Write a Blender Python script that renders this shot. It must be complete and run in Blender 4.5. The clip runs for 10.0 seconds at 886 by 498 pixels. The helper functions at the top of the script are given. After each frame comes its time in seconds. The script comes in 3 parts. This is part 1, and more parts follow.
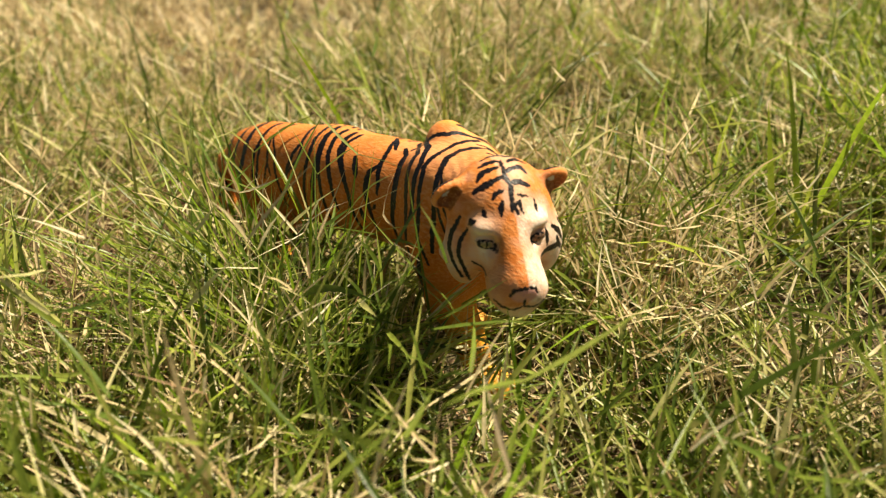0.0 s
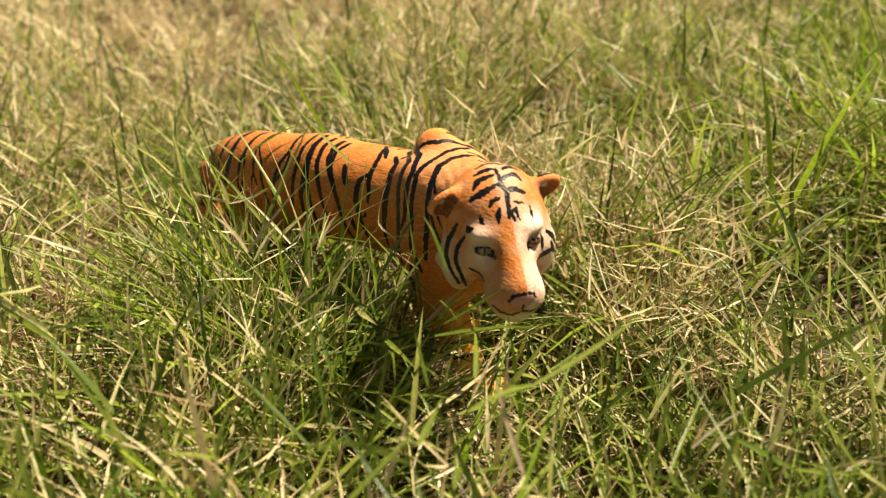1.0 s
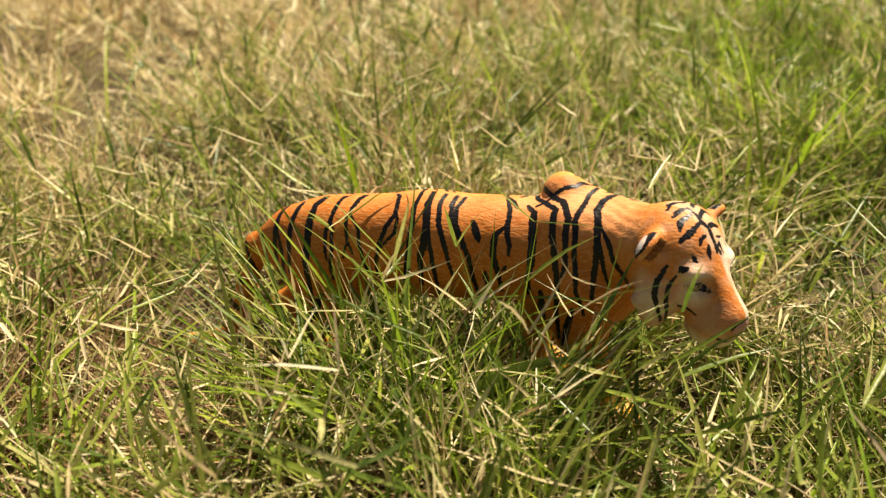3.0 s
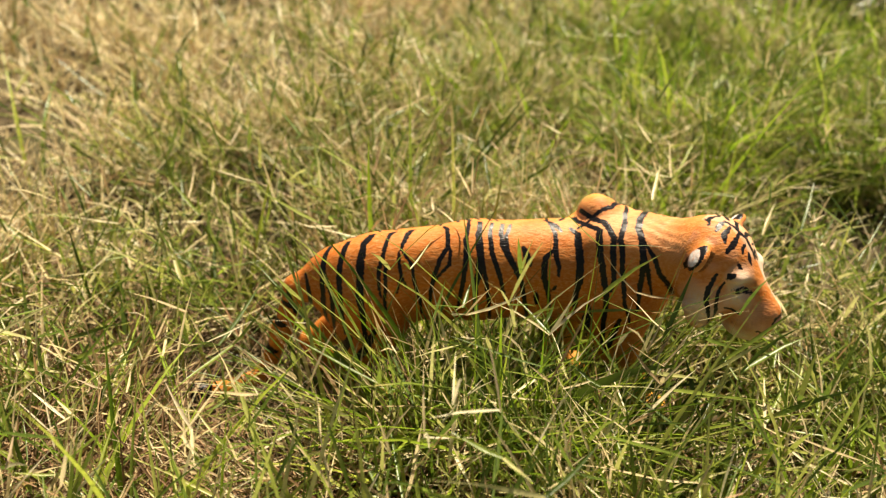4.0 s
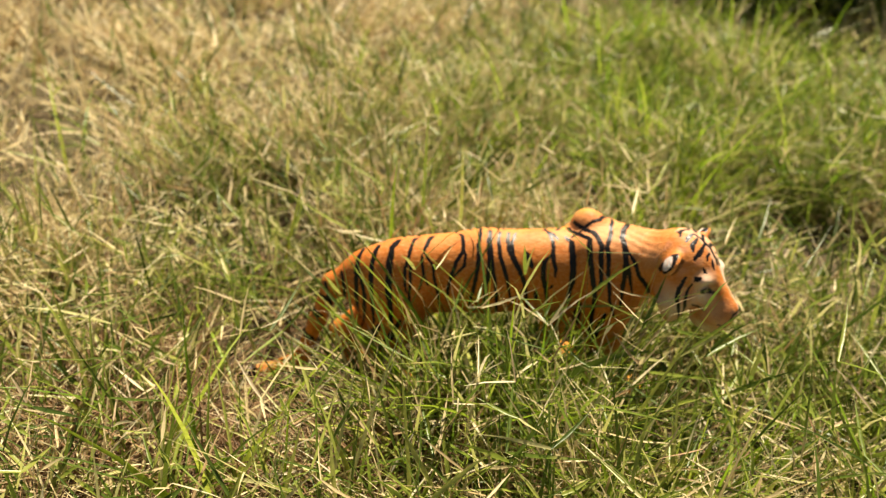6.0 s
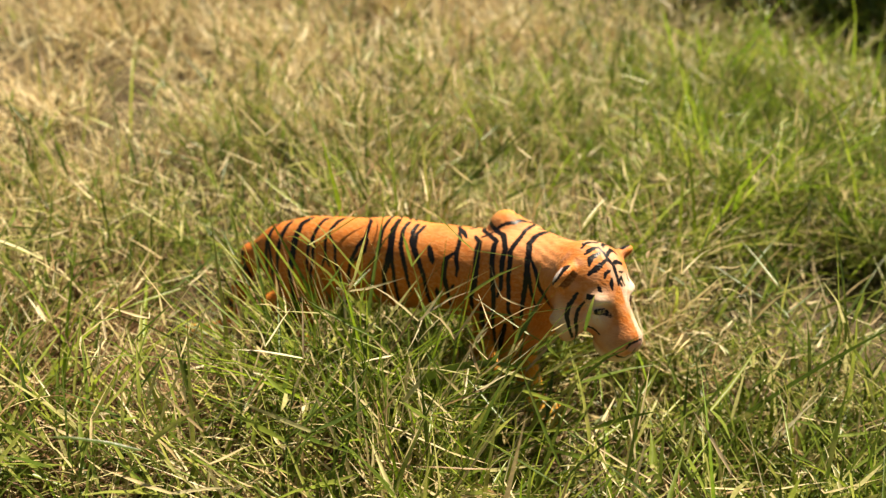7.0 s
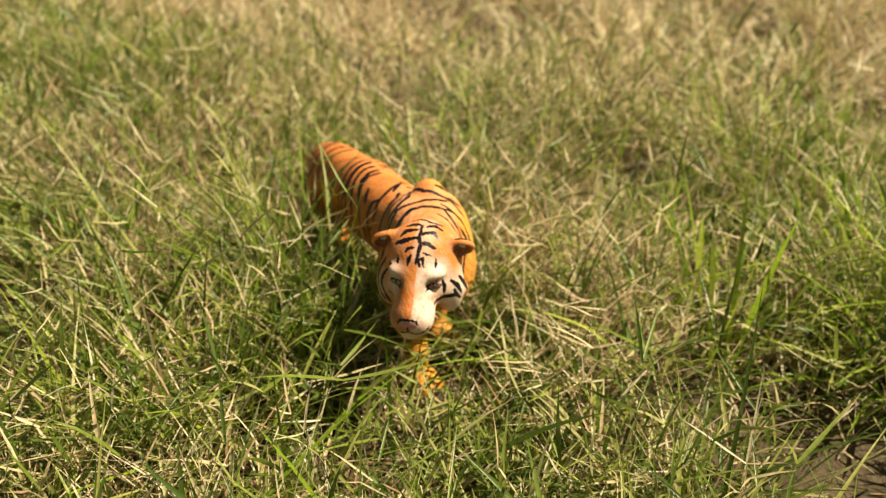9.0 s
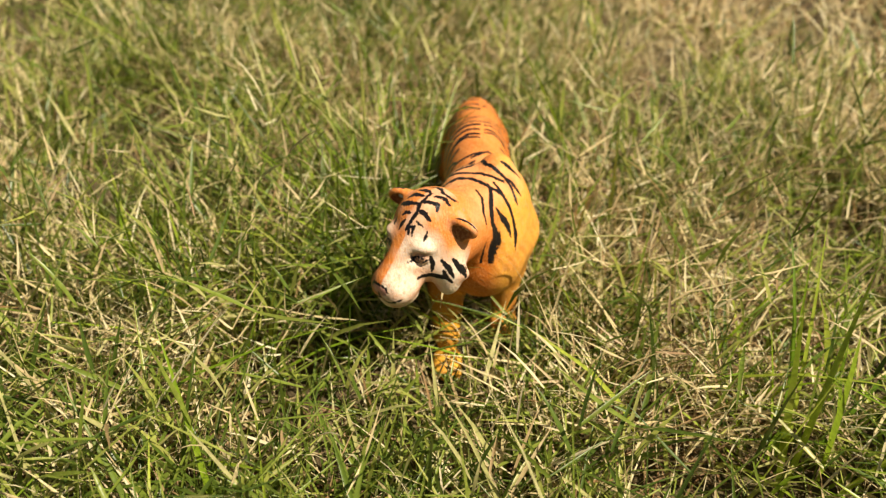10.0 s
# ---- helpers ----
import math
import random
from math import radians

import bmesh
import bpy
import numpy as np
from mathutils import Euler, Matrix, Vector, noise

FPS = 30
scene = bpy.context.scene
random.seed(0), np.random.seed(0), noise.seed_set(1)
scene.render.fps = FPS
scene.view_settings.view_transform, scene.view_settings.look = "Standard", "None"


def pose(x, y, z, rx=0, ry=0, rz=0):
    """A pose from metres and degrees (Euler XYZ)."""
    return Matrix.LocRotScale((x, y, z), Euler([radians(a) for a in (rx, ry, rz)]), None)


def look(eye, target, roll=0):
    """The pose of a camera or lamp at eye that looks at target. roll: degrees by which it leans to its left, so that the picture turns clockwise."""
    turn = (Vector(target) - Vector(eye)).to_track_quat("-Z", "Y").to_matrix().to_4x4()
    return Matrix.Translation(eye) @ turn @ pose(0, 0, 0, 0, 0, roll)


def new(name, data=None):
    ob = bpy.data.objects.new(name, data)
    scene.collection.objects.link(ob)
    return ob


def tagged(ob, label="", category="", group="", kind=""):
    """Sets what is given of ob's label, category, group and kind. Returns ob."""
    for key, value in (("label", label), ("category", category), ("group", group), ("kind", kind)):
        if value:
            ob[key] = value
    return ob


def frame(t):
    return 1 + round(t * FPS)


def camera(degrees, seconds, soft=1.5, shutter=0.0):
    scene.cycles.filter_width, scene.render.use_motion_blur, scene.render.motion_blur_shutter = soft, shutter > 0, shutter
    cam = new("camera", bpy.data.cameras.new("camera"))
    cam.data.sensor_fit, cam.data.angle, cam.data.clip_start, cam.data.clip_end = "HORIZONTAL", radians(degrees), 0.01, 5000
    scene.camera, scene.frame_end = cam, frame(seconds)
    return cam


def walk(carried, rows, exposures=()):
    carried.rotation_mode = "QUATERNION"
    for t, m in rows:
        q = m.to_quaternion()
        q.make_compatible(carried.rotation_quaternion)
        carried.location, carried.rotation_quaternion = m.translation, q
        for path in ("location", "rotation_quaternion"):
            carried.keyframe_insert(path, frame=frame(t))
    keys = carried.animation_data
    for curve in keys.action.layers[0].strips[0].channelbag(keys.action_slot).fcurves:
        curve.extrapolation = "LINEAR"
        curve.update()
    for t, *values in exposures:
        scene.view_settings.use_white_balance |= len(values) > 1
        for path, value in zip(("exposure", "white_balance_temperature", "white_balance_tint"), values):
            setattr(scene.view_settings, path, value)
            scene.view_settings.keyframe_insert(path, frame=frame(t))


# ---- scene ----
cam = camera(57.7, 10.0, soft=1.2)
cam.data.dof.use_dof, cam.data.dof.focus_distance, cam.data.dof.aperture_fstop = True, 0.45, 6.6
METRES, EYE, TILT, LEAN, TURN = 1.6, 0.324, -30.3, 3.0, 0.0
ROWS = [
    (0.0, 0.0, 0.0, 0.0, 0.0, -0.0, 0.0),
    (0.5, -0.0009, 0.0013, -0.0005, -0.99, 0.05, 0.38),
    (1.0, -0.0117, -0.0027, 0.0017, -2.88, 0.13, 1.13),
    (1.5, -0.0205, -0.0004, 0.0053, -6.24, 0.23, 2.58),
    (2.0, -0.0744, 0.0034, 0.0157, -11.02, -0.16, 4.71),
    (2.5, -0.1216, 0.0192, 0.0242, -17.14, -0.97, 7.38),
    (4.0, -0.2371, 0.0665, 0.0731, -37.28, -6.05, 14.57),
    (4.5, -0.277, 0.0727, 0.092, -42.14, -7.8, 15.75),
    (5.0, -0.3004, 0.0702, 0.1123, -44.44, -8.62, 15.93),
    (6.5, -0.2515, 0.0005, 0.063, -32.33, -4.12, 10.58),
    (7.0, -0.1667, -0.0274, 0.0413, -23.47, -1.47, 6.61),
    (7.5, -0.094, -0.062, 0.0225, -14.47, -0.01, 2.13),
    (8.0, -0.0258, -0.0723, 0.0323, -5.15, 0.11, -2.52),
    (8.5, 0.0446, -0.0789, 0.0273, 5.23, -1.31, -7.95),
    (9.0, 0.1199, -0.0736, 0.0441, 17.19, -4.41, -14.14),
    (9.5, 0.1579, -0.026, 0.071, 31.43, -9.93, -20.84),
    (10.0, 0.222, 0.0258, 0.095, 49.09, -18.06, -27.38),
]
walk(cam, [(t, pose(0, 0, EYE, TILT, LEAN, TURN) @ pose(METRES * x, METRES * y, METRES * z, 90 + pitch, roll, yaw)) for t, x, y, z, yaw, pitch, roll in ROWS],
     exposures=[(0.0, 0.62, 7200, 9), (5.0, 0.78, 7200, 9), (8.0, 0.62, 7200, 9), (10.0, 0.32, 6950, 9)])

# ---- light ----
SUN_ELEVATION, SUN_AZIMUTH = 58.0, 25.0   # degrees; azimuth counted from +x towards +y
sun_dir = Vector((math.cos(radians(SUN_ELEVATION)) * math.cos(radians(SUN_AZIMUTH)),
                  math.cos(radians(SUN_ELEVATION)) * math.sin(radians(SUN_AZIMUTH)),
                  math.sin(radians(SUN_ELEVATION))))
world = bpy.data.worlds.new("sky")
scene.world = world
world.use_nodes = True
sky = world.node_tree.nodes.new("ShaderNodeTexSky")
sky.sky_type, sky.sun_disc = "NISHITA", False
sky.sun_elevation, sky.sun_rotation = radians(SUN_ELEVATION), radians(90 - SUN_AZIMUTH)
world.node_tree.nodes["Background"].inputs["Strength"].default_value = 0.032
world.node_tree.links.new(sky.outputs[0], world.node_tree.nodes["Background"].inputs["Color"])
sun = new("sun", bpy.data.lights.new("sun", "SUN"))
sun.data.energy, sun.data.angle, sun.data.color = 6.0, radians(0.5), (1.0, 0.91, 0.76)
sun.matrix_world = look(sun_dir * 5, (0, 0, 0))


# ---- materials ----
def material(name):
    m = bpy.data.materials.new(name)
    m.use_nodes = True
    t = m.node_tree
    return m, t, t.nodes["Principled BSDF"], t.nodes["Material Output"]


def node(t, kind, **inputs):
    n = t.nodes.new(kind)
    for key, value in inputs.items():
        n.inputs[key.replace("_", " ")].default_value = value
    return n


def ramp(t, source, stops):
    n = t.nodes.new("ShaderNodeValToRGB")
    while len(n.color_ramp.elements) < len(stops):
        n.color_ramp.elements.new(0.5)
    for e, (at, colour) in zip(n.color_ramp.elements, stops):
        e.position, e.color = at, (*colour, 1)
    t.links.new(source, n.inputs[0])
    return n.outputs[0]


def mixed(t, factor, a, b, how="MIX"):
    n = t.nodes.new("ShaderNodeMix")
    n.data_type, n.blend_type = "RGBA", how
    for socket, value in ((n.inputs[0], factor), (n.inputs[6], a), (n.inputs[7], b)):
        if isinstance(value, bpy.types.NodeSocket):
            t.links.new(value, socket)
        else:
            socket.default_value = value if isinstance(value, float) else (*value, 1)
    return n.outputs[2]


def blade_material(name, stops, gloss, through_light, vein):
    """Grass: colour from blade to blade, mottled along the blade, light shining through."""
    m, t, bsdf, out = material(name)
    geo = t.nodes.new("ShaderNodeNewGeometry")
    place = t.nodes.new("ShaderNodeTexCoord").outputs["Object"]
    own = t.nodes.new("ShaderNodeMath")
    own.operation = "ADD"
    t.links.new(geo.outputs["Random Per Island"], own.inputs[0])
    t.links.new(t.nodes.new("ShaderNodeObjectInfo").outputs["Random"], own.inputs[1])
    turn = t.nodes.new("ShaderNodeMath")
    turn.operation = "FRACT"
    t.links.new(own.outputs[0], turn.inputs[0])
    base = ramp(t, turn.outputs[0], stops)
    fine = node(t, "ShaderNodeTexNoise", Scale=260.0, Detail=3.0)
    broad = node(t, "ShaderNodeTexNoise", Scale=38.0, Detail=2.0)
    for n in (fine, broad):
        t.links.new(place, n.inputs["Vector"])
    worn = mixed(t, ramp(t, broad.outputs[0], ((0.62, (0, 0, 0)), (0.78, (0.8, 0.8, 0.8)))), base, vein)
    colour = mixed(t, ramp(t, fine.outputs[0], ((0.3, (0, 0, 0)), (0.7, (0.35, 0.35, 0.35)))), worn, (0.02, 0.022, 0.006))
    t.links.new(colour, bsdf.inputs["Base Color"])
    bsdf.inputs["Roughness"].default_value = gloss
    bsdf.inputs["Specular IOR Level"].default_value = 0.34
    bump = node(t, "ShaderNodeBump", Strength=0.35, Distance=0.0006)
    t.links.new(fine.outputs[0], bump.inputs["Height"])
    t.links.new(bump.outputs[0], bsdf.inputs["Normal"])
    lit = t.nodes.new("ShaderNodeBsdfTranslucent")
    t.links.new(colour, lit.inputs["Color"])
    mix = t.nodes.new("ShaderNodeMixShader")
    mix.inputs[0].default_value = through_light
    t.links.new(bsdf.outputs[0], mix.inputs[1])
    t.links.new(lit.outputs[0], mix.inputs[2])
    t.links.new(mix.outputs[0], out.inputs["Surface"])
    return m


green_blade = blade_material("green_blade", ((0.0, (0.075, 0.125, 0.020)), (0.35, (0.16, 0.235, 0.034)), (0.65, (0.31, 0.385, 0.060)),
                                            (0.85, (0.52, 0.53, 0.13)), (1.0, (0.72, 0.66, 0.32))), 0.32, 0.42, (0.60, 0.51, 0.19))
fresh_blade = blade_material("fresh_blade", ((0.0, (0.14, 0.26, 0.018)), (0.5, (0.34, 0.50, 0.034)), (1.0, (0.60, 0.68, 0.10))),
                             0.32, 0.46, (0.52, 0.52, 0.12))
dry_blade = blade_material("dry_blade", ((0.0, (0.42, 0.25, 0.11)), (0.2, (0.70, 0.55, 0.30)), (0.6, (0.87, 0.72, 0.38)),
                                        (0.92, (0.91, 0.82, 0.55)), (1.0, (0.52, 0.30, 0.16))), 0.45, 0.32, (0.66, 0.48, 0.21))
dead_blade = blade_material("dead_blade", ((0.0, (0.13, 0.070, 0.035)), (0.5, (0.32, 0.185, 0.09)), (1.0, (0.52, 0.34, 0.18))), 0.6, 0.15, (0.22, 0.13, 0.07))
leaf_dark = blade_material("shrub_leaf", ((0.0, (0.19, 0.24, 0.055)), (1.0, (0.34, 0.40, 0.11))), 0.7, 0.35, (0.14, 0.15, 0.045))

soil, t, bsdf, out = material("soil")
place = t.nodes.new("ShaderNodeTexCoord").outputs["Object"]
n1 = node(t, "ShaderNodeTexNoise", Scale=9.0, Detail=6.0)
n2 = node(t, "ShaderNodeTexNoise", Scale=160.0, Detail=5.0)
for n in (n1, n2):
    t.links.new(place, n.inputs["Vector"])
earth = ramp(t, n1.outputs[0], ((0.3, (0.05, 0.032, 0.016)), (0.5, (0.085, 0.060, 0.026)), (0.7, (0.075, 0.075, 0.024))))
t.links.new(mixed(t, ramp(t, n2.outputs[0], ((0.4, (0, 0, 0)), (0.7, (0.6, 0.6, 0.6)))), earth, (0.13, 0.095, 0.042)), bsdf.inputs["Base Color"])
bsdf.inputs["Roughness"].default_value = 0.95
bump = node(t, "ShaderNodeBump", Strength=0.9, Distance=0.006)
t.links.new(n2.outputs[0], bump.inputs["Height"])
t.links.new(bump.outputs[0], bsdf.inputs["Normal"])

# painted soft plastic: coat colours by attribute, black strokes where the stroke distance is below zero
plastic, t, bsdf, out = material("painted_plastic")
place = t.nodes.new("ShaderNodeTexCoord").outputs["Object"]
coat = t.nodes.new("ShaderNodeAttribute")
coat.attribute_name = "coat"
stroke = t.nodes.new("ShaderNodeAttribute")
stroke.attribute_name = "stroke"
fine = node(t, "ShaderNodeTexNoise", Scale=650.0, Detail=3.0)
broad = node(t, "ShaderNodeTexNoise", Scale=70.0, Detail=4.0)
fur_map = node(t, "ShaderNodeMapping")
fur_map.inputs["Scale"].default_value = (0.7, 1.8, 1.5)
fur = node(t, "ShaderNodeTexNoise", Scale=430.0, Detail=4.0, Distortion=0.4)
t.links.new(place, fur_map.inputs["Vector"])
t.links.new(fur_map.outputs[0], fur.inputs["Vector"])
for n in (fine, broad):
    t.links.new(place, n.inputs["Vector"])
smudge = mixed(t, ramp(t, broad.outputs[0], ((0.46, (0, 0, 0)), (0.72, (0.6, 0.6, 0.6)))), coat.outputs["Color"], (0.50, 0.13, 0.025))
grain = mixed(t, ramp(t, fur.outputs[0], ((0.45, (0, 0, 0)), (0.75, (0.55, 0.55, 0.55)))), smudge, (0.80, 0.40, 0.16))
rag = t.nodes.new("ShaderNodeMath")
rag.operation = "MULTIPLY_ADD"
t.links.new(fine.outputs[0], rag.inputs[0])
rag.inputs[1].default_value = 2.2
t.links.new(stroke.outputs["Fac"], rag.inputs[2])
edge = t.nodes.new("ShaderNodeMapRange")
t.links.new(rag.outputs[0], edge.inputs["Value"])
edge.inputs["From Min"].default_value, edge.inputs["From Max"].default_value = 0.92, 1.3
edge.inputs["To Min"].default_value, edge.inputs["To Max"].default_value = 1.0, 0.0
t.links.new(mixed(t, edge.outputs[0], grain, (0.012, 0.010, 0.010)), bsdf.inputs["Base Color"])
shine = t.nodes.new("ShaderNodeMapRange")
t.links.new(edge.outputs[0], shine.inputs["Value"])
shine.inputs["To Min"].default_value, shine.inputs["To Max"].default_value = 0.55, 0.30
t.links.new(shine.outputs[0], bsdf.inputs["Roughness"])
bsdf.inputs["Specular IOR Level"].default_value = 0.22
bsdf.inputs["Subsurface Weight"].default_value = 0.02
bsdf.inputs["Subsurface Radius"].default_value = (0.006, 0.003, 0.001)
bsdf.inputs["Subsurface Scale"].default_value = 0.5
bump = node(t, "ShaderNodeBump", Strength=0.55, Distance=0.0009)
t.links.new(fur.outputs[0], bump.inputs["Height"])
t.links.new(bump.outputs[0], bsdf.inputs["Normal"])


# ---- ground ----
rng = np.random.default_rng(7)


def relief(x, y):
    """Height of the soil in metres."""
    return 0.004 * np.sin(x * 9 + 1.3) * np.cos(y * 7) + 0.003 * np.sin(x * 23 - y * 17)


def build_ground():
    near = np.linspace(-3, 3, 121)
    far = np.array([-900.0, -200, -50, -12, -5])
    line = np.concatenate((far, near, -far[::-1]))
    n = len(line)
    gx, gy = np.meshgrid(line, line)
    gz = np.where((abs(gx) <= 3) & (abs(gy) <= 3), relief(gx, gy), 0.0)
    verts = np.stack((gx, gy, gz), -1).reshape(-1, 3)
    i = np.arange(n * n).reshape(n, n)
    faces = np.stack((i[:-1, :-1], i[:-1, 1:], i[1:, 1:], i[1:, :-1]), -1).reshape(-1, 4)
    me = bpy.data.meshes.new("ground")
    me.from_pydata(verts.tolist(), [], faces.tolist())
    me.materials.append(soil)
    tagged(new("ground", me), "brown dry lawn soil with old thatch", "ground", kind="structure")


build_ground()

# ---- the toy tiger: a solid of blended rounds, in millimetres, x towards its nose, y to its left, z up ----
TIGER = Matrix.Translation((-0.0185, 0.4265, 0.0)) @ Matrix.Rotation(radians(-37.0), 4, "Z")
HEAD_AT, HEAD_TURN = np.array((87.0, -46.5, 132.0)), radians(-42.0)
AHEAD = np.array((math.cos(HEAD_TURN), math.sin(HEAD_TURN), 0.0))
ASIDE = np.array((-math.sin(HEAD_TURN), math.cos(HEAD_TURN), 0.0))


def on_head(a, b, z):
    """A place of the head: a ahead of the eyes, b to its left, z above the soil."""
    p = HEAD_AT + a * AHEAD + b * ASIDE
    return p[0], p[1], z


def cone(p, a, b, ra, rb):
    a, b = np.array(a, float), np.array(b, float)
    ab = b - a
    h = np.clip(((p - a) @ ab) / (ab @ ab), 0, 1)
    return np.linalg.norm(p - a - h[:, None] * ab, axis=1) - (ra + (rb - ra) * h)


def round_at(p, c, r, turn=None):
    q = p - np.array(c, float)
    if turn is not None:
        q = q @ turn
    r = np.array(r, float)
    k0 = np.linalg.norm(q / r, axis=1)
    k1 = np.linalg.norm(q / (r * r), axis=1) + 1e-9
    return k0 * (k0 - 1) / k1


def join(a, b, k):
    h = np.clip(0.5 + 0.5 * (b - a) / k, 0, 1)
    return b + (a - b) * h - k * h * (1 - h)


def carve(a, b, k):
    return -join(-a, b, k)


HEAD_AXES = np.stack((AHEAD, ASIDE, np.array((0, 0, 1.0))), 1)


def ear_axes(side):
    out_ = AHEAD * 0.80 + ASIDE * (0.14 if side > 0 else 0.36) + np.array((0, 0, -0.45))
    out_ = out_ / np.linalg.norm(out_)
    up = ASIDE * side * 0.92 + np.array((0, 0, 0.16)) - AHEAD * 0.15
    up = up - (up @ out_) * out_
    up = up / np.linalg.norm(up)
    return np.stack((out_, np.cross(up, out_), up), 1)


EAR = {side: np.array(on_head(-23, side * 25.5, 148.5)) for side in (-1, 1)}


def torso(p):
    q = p.copy()
    q[:, 1] = q[:, 1] / (0.72 + 0.06 * np.clip((p[:, 0] + 110) / 90, -1, 1))
    d = cone(q, (-130, 0, 100), (-70, 0, 106), 32, 33.5)
    d = join(d, cone(q, (-70, 0, 106), (-8, 3, 107), 33.5, 34.5), 8)
    d = join(d, round_at(p, (-150, 0, 95), (31, 18, 29)), 9)
    d = join(d, round_at(p, (-138, -9, 84), (29, 13, 33)), 8)
    d = join(d, round_at(p, (-138, 9, 84), (29, 13, 33)), 8)
    d = join(d, round_at(p, (18, -14, 104), (28, 17, 40)), 8)
    d = join(d, round_at(p, (12, 20, 104), (29, 18, 41)), 8)
    d = join(d, cone(p, (6, 11, 144), (14, 20, 112), 12, 15), 6)
    d = join(d, cone(p, (6, -8, 132), (14, -16, 112), 12, 14), 7)
    d = join(d, round_at(p, (34, 4, 96), (27, 29, 35)), 10)
    return join(d, cone(p, (22, 2, 122), (60, -20, 130), 27, 23), 12)


def head(p):
    d = round_at(p, on_head(-24, 0, 134.5), (25.5, 26.5, 28.5), HEAD_AXES)
    for s in (-1, 1):
        d = join(d, round_at(p, on_head(-17, s * 20.5, 119), (10, 10, 19), HEAD_AXES), 5)
        d = join(d, cone(p, on_head(-14, s * 18, 122), on_head(-22, s * 29, 117), 9, 3.0), 5)
        d = join(d, round_at(p, on_head(-4, s * 11, 138.6), (7, 8, 4.6), HEAD_AXES), 3.5)
        d = join(d, round_at(p, on_head(10, s * 6.2, 109.5), (10.5, 7.6, 8.2), HEAD_AXES), 4)
    d = join(d, cone(p, on_head(-9, 0, 123), on_head(10, 0, 111.5), 16.5, 11), 9)
    d = join(d, cone(p, on_head(-9, 0, 138), on_head(15, 0, 117), 11, 7.2), 7)
    d = join(d, round_at(p, on_head(5, 0, 101.5), (14, 10.5, 8.5), HEAD_AXES), 4)
    d = join(d, round_at(p, on_head(19.0, 0, 114.5), (4, 6, 3.6), HEAD_AXES), 2.5)
    for s in (-1, 1):
        d = carve(d, round_at(p, on_head(4.5, s * 13.5, 132), (5, 5.5, 3.8), HEAD_AXES), 3.5)
        d = join(d, round_at(p, on_head(-2.2, s * 12.6, 131.2), (4.6, 4.9, 3.9), HEAD_AXES), 0.8)
        axes = ear_axes(s)
        ear = round_at(p, EAR[s], (4.4, 8.8, 10.2), axes)
        ear = carve(ear, round_at(p, EAR[s] + axes @ np.array((4.5, 0, 0.5)), (5.5, 7.0, 8.0), axes), 1.0)
        d = join(d, ear, 4)
    # the mouth line
    return carve(d, cone(p, on_head(20, 0, 106.5), on_head(-2, -13, 108), 1.0, 0.8), 1.4)


def paw(p, x, y, turn=0.0):
    d = round_at(p, (x, y, 8), (15, 11, 9))
    for k in (-7.5, -2.5, 2.5, 7.5):
        d = join(d, round_at(p, (x + 11 - abs(k) * 0.3, y + k, 6), (6, 3.4, 6)), 1.5)
    return d


def legs(p):
    d = cone(p, (20, -17, 100), (26, -20, 62), 20, 13.5)
    d = join(d, cone(p, (26, -20, 62), (42, -19, 24), 13, 9.5), 7)
    d = join(d, paw(p, 52, -18), 6)
    left = cone(p, (10, 24, 98), (-2, 25, 58), 20, 13)
    left = join(left, cone(p, (-2, 25, 58), (-4, 25, 18), 12, 9.5), 7)
    left = join(left, paw(p, 6, 25), 6)
    hind = cone(p, (-140, -10, 88), (-138, -15, 60), 20, 13.5)
    hind = join(hind, cone(p, (-138, -15, 60), (-152, -17, 36), 14, 9), 8)
    hind = join(hind, cone(p, (-152, -17, 36), (-142, -17, 14), 8.5, 8.5), 6)
    hind = join(hind, paw(p, -134, -17), 6)
    back = cone(p, (-142, 10, 88), (-150, 14, 60), 20, 13)
    back = join(back, cone(p, (-150, 14, 60), (-180, 16, 34), 14, 9), 8)
    back = join(back, cone(p, (-180, 16, 34), (-170, 16, 12), 8.5, 8.5), 6)
    back = join(back, paw(p, -162, 16), 6)
    return np.minimum(np.minimum(d, left), np.minimum(hind, back))


def tail(p):
    d = cone(p, (-160, 0, 106), (-186, -1, 92), 11, 7.5)
    d = join(d, cone(p, (-186, -1, 92), (-198, -2, 58), 7.5, 6), 6)
    d = join(d, cone(p, (-198, -2, 58), (-212, -3, 20), 6, 5.5), 6)
    d = join(d, cone(p, (-212, -3, 20), (-238, -7, 10), 5.5, 5.5), 6)
    return join(d, cone(p, (-238, -7, 10), (-258, -13, 13), 5.5, 5.5), 5)


def tiger_solid(p):
    d = join(torso(p), legs(p), 10)
    d = join(d, tail(p), 8)
    return join(d, head(p), 9)


